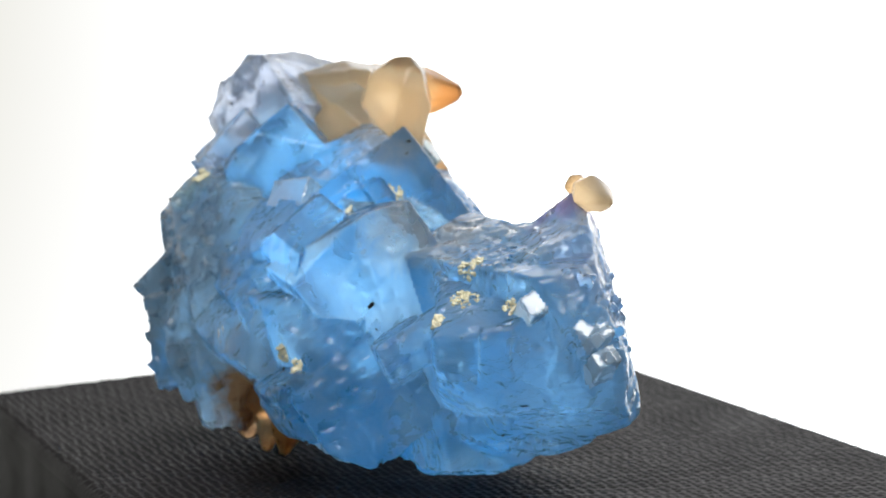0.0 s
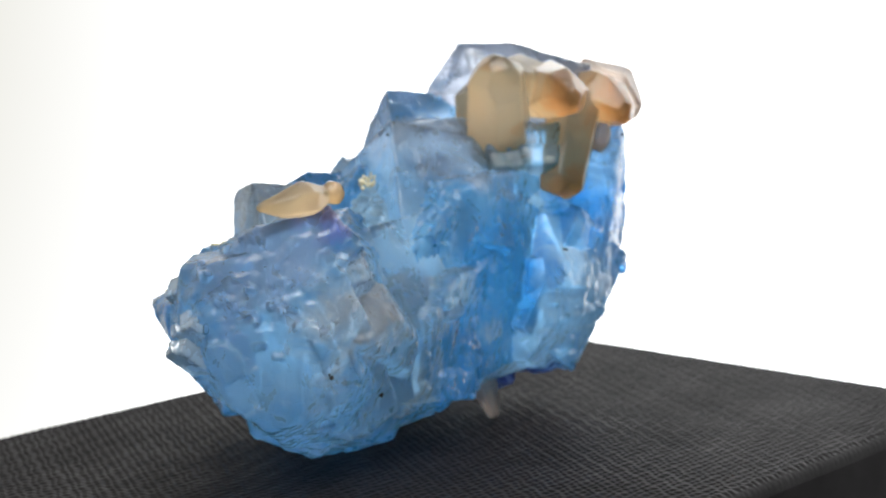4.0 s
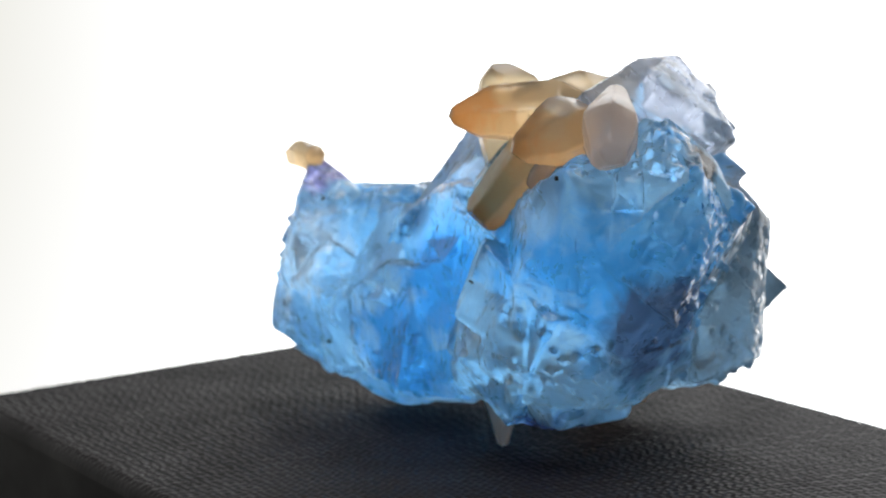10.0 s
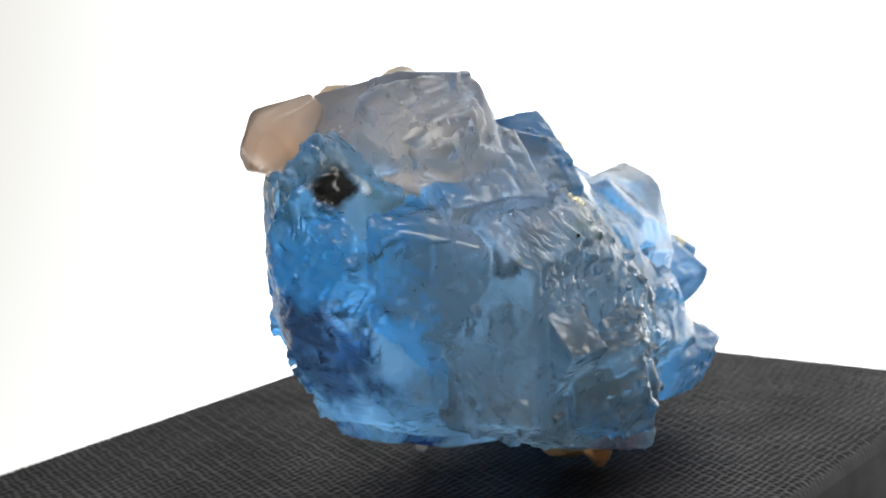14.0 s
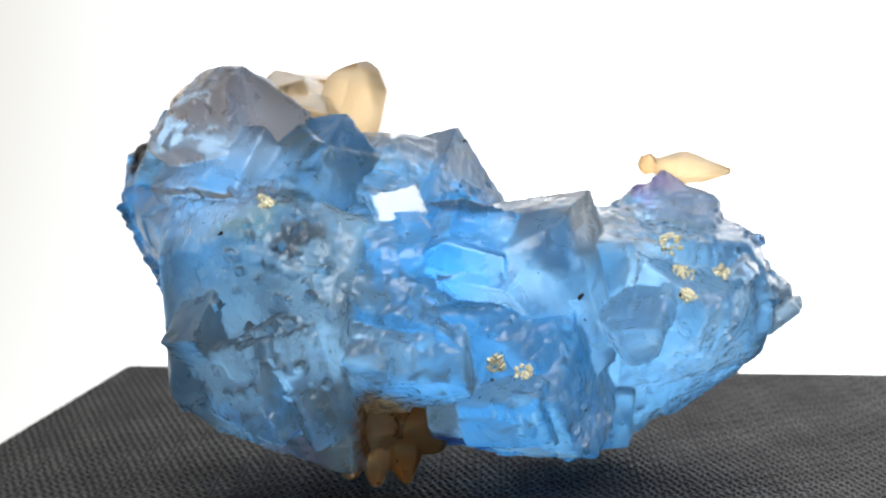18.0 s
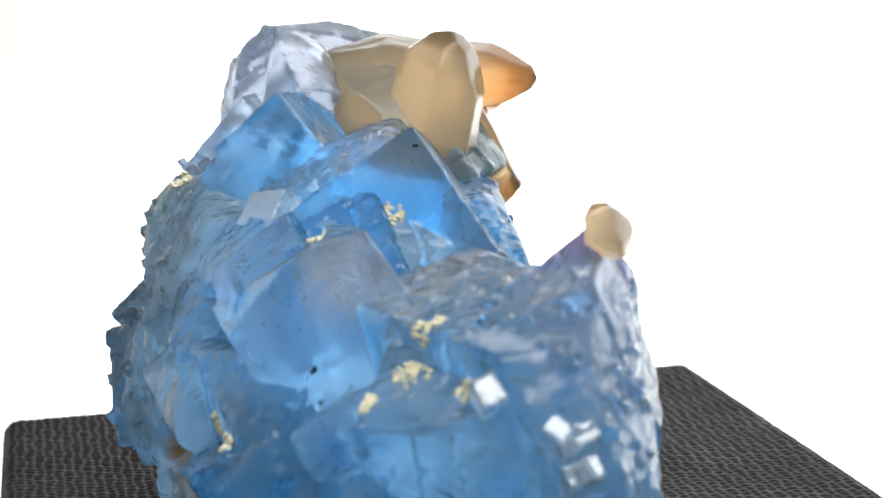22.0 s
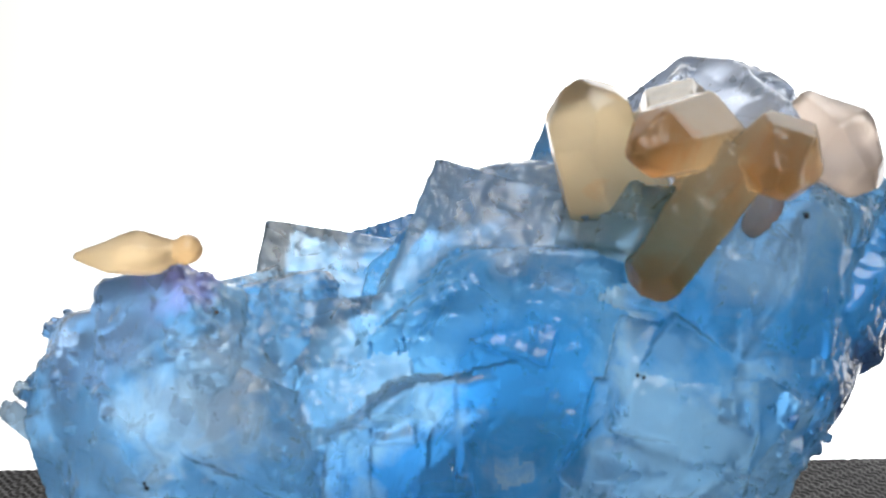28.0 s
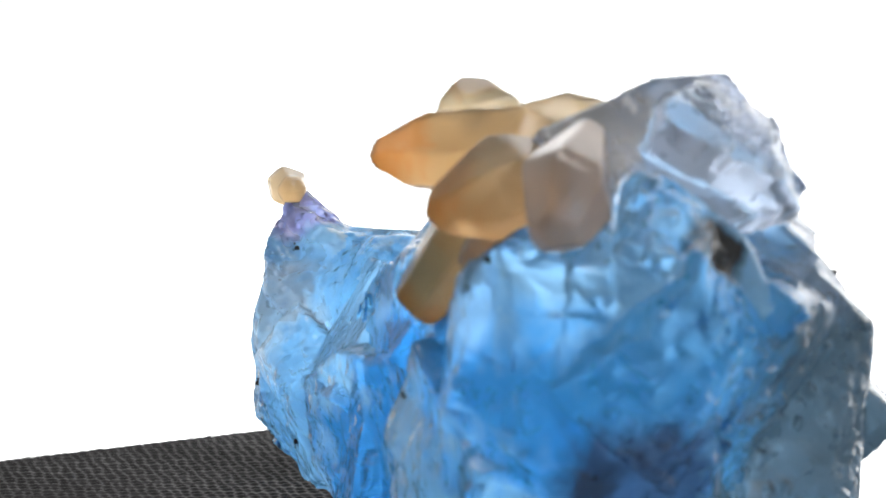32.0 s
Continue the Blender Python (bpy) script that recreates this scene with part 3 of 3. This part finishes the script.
crystal((-1.9, -16.1, 13.7), (8.1, 7.2, 6.1), (-21, -29, 10), edge=0.6)
crystal((-3.5, 16.1, 20.9), (6.1, 9.2, 9.2), (-16, -29, 33), (0.53, -0.82, -0.22, 4.4), (0.90, 0.06, -0.44, 3.6), mat=CORE, edge=0.6)
crystal((-18.2, -21.5, 9.5), (5.0, 9.2, 7.2), (-2, -28, 15), (-0.95, -0.31, 0.01, 2.1), (-0.47, -0.02, -0.88, 3.1), edge=0.6)
cube_at((-40.0, 9.0, 18.4), (0.72, 0.1, 0.69), (0.70, -0.1, -0.72), (8, 8, 4), step=0.12)
crystal((-5.2, 12.5, 33.8), (5.0, 10.1, 6.1), (2, -41, -9), (-0.26, 0.92, -0.29, 3.1), (-0.17, -0.48, 0.86, 2.3), edge=0.6)
crystal((-1.0, -16.0, 3.5), (7.2, 10.1, 5.0), (1, -29, 12), (-0.33, 0.12, -0.93, 2.0), (-0.64, -0.24, -0.72, 2.4), edge=0.6)
crystal((-19.8, -6.8, 28.4), (13.2, 7.2, 5.0), (-15, -35, 68), (-0.40, 0.29, 0.87, 4.2), (0.47, 0.05, 0.88, 3.0), edge=0.6)
crystal((-25.5, -11.6, 16.6), (6.1, 9.2, 5.0), (3, -39, 23), (-0.59, -0.28, 0.76, 2.5), edge=0.6)
crystal((-12.2, -3.4, 4.3), (8.1, 5.0, 5.0), (-5, -33, -17), (-0.25, 0.22, -0.94, 1.0), edge=0.6)
crystal((-8.8, -11.8, 4.5), (5.0, 8.1, 6.1), (-25, -29, 32), (-0.58, 0.38, -0.71, 2.1), (-0.77, 0.36, -0.52, 1.6), (-0.27, 0.68, -0.69, 2.0), edge=0.6)
crystal((-31.7, -4.2, 14.3), (5.0, 5.0, 14.1), (-7, -22, -25), (-0.36, -0.86, 0.35, 2.8), (-0.02, -0.97, -0.24, 3.1), edge=0.6)
# the ledge, the step and the blocks of the front, set against the tall cube
cube_at((6.2, -13.9, 27.7), (-0.38, 0.92, 0.08), (0.45, 0.29, -0.85), (9.5, 13, 9), mat=CLEAR, step=0.08, grit=0.03)
cube_at((9.4, -12.0, 21.9), (-0.35, 0.92, -0.12), (0.1, 0.1, -0.99), (14, 14, 10), step=0.10, grit=0.03)
cube_at((4.4, 0.2, 21.8), (-5.5, 10.1, 2.4), (-0.1, 0.15, -1.0), (11.5, 14.5, 9), step=0.16, grit=0.03)
cube_at((-1.2, 18.5, 27.0), (-4.8, 8.3, -6.8), (0.2, -2.3, -7.9), (13, 17, 10), mat=CORE, step=0.12, grit=0.03)
# the corner behind the long ridge
crystal((-19.2, 3.7, 35.2), (9, 8, 10), (-101, 49, -11), mat=CLEAR, step=0.06, grit=0.02)
# bright flat cleavages
crystal((10.2, -34.0, 24.2), (6.5, 2.1, 4.0), (48, -18, 31), mat=WHITE, step=0.0, grit=0.0)
crystal((14.3, -33.6, 23.1), (0.8, 1.8, 4.0), (-42, 31, -136), mat=WHITE, step=0.0, grit=0.0)
crystal((12.9, -35.1, 21.2), (1.1, 3.0, 4.0), (-42, 31, -135), mat=WHITE, step=0.0, grit=0.0)
crystal((15.2, -36.0, 20.3), (2.7, 0.5, 4.0), (47, -20, 33), mat=WHITE, step=0.0, grit=0.0)
crystal((15.3, -34.8, 21.3), (1.0, 0.6, 4.0), (45, -26, 39), mat=WHITE, step=0.0, grit=0.0)
crystal((15.6, -37.0, 18.3), (2.3, 1.5, 4.0), (49, -16, 29), mat=WHITE, step=0.0, grit=0.0)
crystal((-17.6, -6.0, 30.6), (5.1, 3.4, 5.0), (53, -9, -35), mat=WHITE, step=0.0, grit=0.0)
crystal((-9.5, 12.5, 30.0), (11, 9, 11), (-10, -30, 15), edge=0.6)
# the long lobe with its lilac point
lobe = len(CRYSTALS)
crystal((9.0, -23.0, 18.0), (17.0, 24.0, 32.0), (0, -8, 50), (0.20, -0.35, -0.92, 12.0), (-0.05, -0.07, 1.00, 11.2), (-0.64, -0.39, -0.67, 10.3), (0.81, -0.59, -0.01, 9.4), (0.78, -0.23, -0.58, 10.7), (0.84, -0.00, 0.55, 10.6), (-0.40, -0.77, 0.50, 15.0), (0.48, -0.82, 0.31, 12.4), edge=0.6)
crystal((9.0, -25.5, 17.0), (20.0, 19.0, 28.0), (24, -0, -4), (-0.14, -0.76, -0.64, 8.0), (-0.05, -0.07, 1.00, 10.0), (0.86, 0.28, -0.43, 9.9), (0.00, -0.72, -0.70, 7.0), (0.20, -0.86, 0.46, 11.1), (0.96, 0.23, 0.15, 11.0), (-0.53, -0.71, -0.46, 9.5), (0.33, -0.94, 0.01, 10.8), edge=0.6)
trim(lobe, (LOBE[0], LOBE[2]))
point = len(CRYSTALS)
crystal((13.0, -23.0, 27.0), (12.0, 13.0, 12.0), (0, -38, 20), (0.22, -0.04, 0.97, 3.3), (0.92, -0.13, -0.36, 4.3), (0.72, 0.69, 0.10, 5.2), edge=0.6)
crystal((13.4, -22.0, 26.7), (7.6, 7.6, 7.6), (45, 35.3, 40), edge=0.5)
trim(point, LOBE)
DRUSE = (((-26, 22, 24), 9, 26), ((-12, 29, 14), 8, 20), ((18, -33, 22), 8, 22), ((-33, 0, 18), 11, 34), ((-30, 12, 10), 8, 26), ((-18, 31, 39.5), 4, 14), ((-30, 2, 32), 5, 16))

skin_points = place_cluster(*grow_cluster((-46, -42, 0.4), (26, 37, 54), 0.28, 0.28, DRUSE))

# calcite on the shoulder
calcite((-8.2, 10.8, 33.5), (-4.4, 8.6, 47.0), 8.0, CALCITE, 1, blunt=0.3, taper=34, label="peach calcite crystal")
calcite((-15, 18.6, 41.8), (2.4, 16.1, 41.6), 6.6, CALCITE, 2, blunt=0.22, taper=24, both=True, label="peach calcite crystal")
calcite((-8.8, 21.5, 40), (-0.9, 15.4, 29.0), 5.8, CALCITE, 3, blunt=0.75, taper=30, label="peach calcite crystal")
calcite((-14.5, 22.5, 42), (-3.0, 26.6, 38.4), 7.4, CALCITE, 4, blunt=0.3, taper=24, both=True, label="peach calcite crystal")
calcite((-19, 12.5, 43.6), (-5, 17.5, 41.0), 6.6, CALCITE, 6, blunt=0.6, both=True, label="peach calcite crystal")
calcite((-18, 13.5, 43.5), (-7, 8.5, 34.5), 8.6, CALCITE, 13, blunt=0.7, both=True, label="peach calcite crystal")
place_cluster(*grow_cluster((-26, 2, 26), (8, 34, 54), 0.28, 0.0))
calcite((-15, 25, 44.6), (-12, 32.4, 37.2), 7.2, GREYCAL, 5, blunt=0.4, taper=20, both=True, label="pale calcite crystal")
calcite((-8.5, 25.5, 38), (-5.6, 23.2, 33.8), 2.6, GREYCAL, 7, blunt=0.5, both=True, label="pale calcite crystal")
place_cluster(*grow_cluster((-24, 16, 30), (0, 40, 52), 0.28, 0.0))
# small calcite on the point of the other lobe
calcite((14.2, -19.2, 33.6), (17.5, -29.4, 33.1), 3.7, CALCITE, 8, blunt=0.12, taper=18, both=True, label="pale beige calcite crystal")
calcite((14.8, -21.6, 33.5), (14.2, -18.2, 33.9), 2.7, CALCITE, 14, blunt=0.5, both=True, label="pale beige calcite crystal")
place_cluster(*grow_cluster((8, -34, 29), (24, -13, 40), 0.3, 0.0))
# calcite feet
calcite((-5.2, 5.2, 9), (-4.8, 7.6, 0.2), 5.2, GREYCAL, 9, blunt=0.2, taper=14, label="pale calcite crystal")
place_cluster(*grow_cluster((-10, 0, 0.0), (0, 14, 12), 0.3, 0.0))
calcite((-20, -1, 11.5), (-21.5, -6.0, 1.6), 9.0, BROWNCAL, 10, blunt=0.6, label="amber calcite crystal")
calcite((-19, -2, 10.5), (-25.0, -3.5, 3.4), 6.5, BROWNCAL, 12, blunt=0.6, label="amber calcite crystal")
calcite((-16, -6, 10), (-17.5, -11, 3.5), 8.5, BROWNCAL, 15, blunt=0.6, label="amber calcite crystal")
calcite((-21.5, -5, 6), (-23, -6.5, 0.2), 4.6, BROWNCAL, 16, blunt=0.2, label="amber calcite crystal")
calcite((-19, -7, 6), (-20.6, -9, 0.2), 4.2, BROWNCAL, 17, blunt=0.2, label="amber calcite crystal")
calcite((-24, -4, 6), (-25.6, -5, 1.4), 4.2, BROWNCAL, 18, blunt=0.3, label="amber calcite crystal")
place_cluster(*grow_cluster((-34, -18, 0.0), (-8, 8, 18), 0.34, 0.0))

# cream crusts and black grains on the skin
for i, at in enumerate(((2.6, -29.8, 26), (-1.5, -34.6, 21.3), (6.7, -33.2, 21.3), (1.6, -32, 23.2), (-17.2, -23.1, 14.0), (-12.3, -12.3, 31.2), (-7.4, -7.3, 29.6), (-19.4, -21, 15.5), (-30.5, 2, 33))):
    lump("cream_crust", at, CREAM, 44, 1.0 if i % 3 else 1.5, 0.40, 40 + i, skin_points)
for i, at in enumerate(((11.6, -18.4, 5.8), (13.8, -17.6, 28.4), (20.4, -22, 14), (-6.6, 28.4, 35.8), (13.6, -14.4, 10.2), (-8.4, -24.4, 22), (-34.6, 4.8, 30.2),
                        (5.6, -26.8, 9), (-8, -25, 18.8), (-1.8, -33.8, 22), (-7.4, 13.1, 35.2), (-1.4, 15, 22), (-4.6, -5.6, 38), (-18, -20, 12))):
    lump("black_grain", at, BLACK, 2, 0.4, 0.36, 80 + i, skin_points)


def motions():
    turns = [(k / 2, pose(0, 0, 0, 0, 0, -TURN * k / 2)) for k in range(65)]
    walk(specimen, turns)
    walk(box, [(t, m @ BOX_AT) for t, m in turns])


motions()
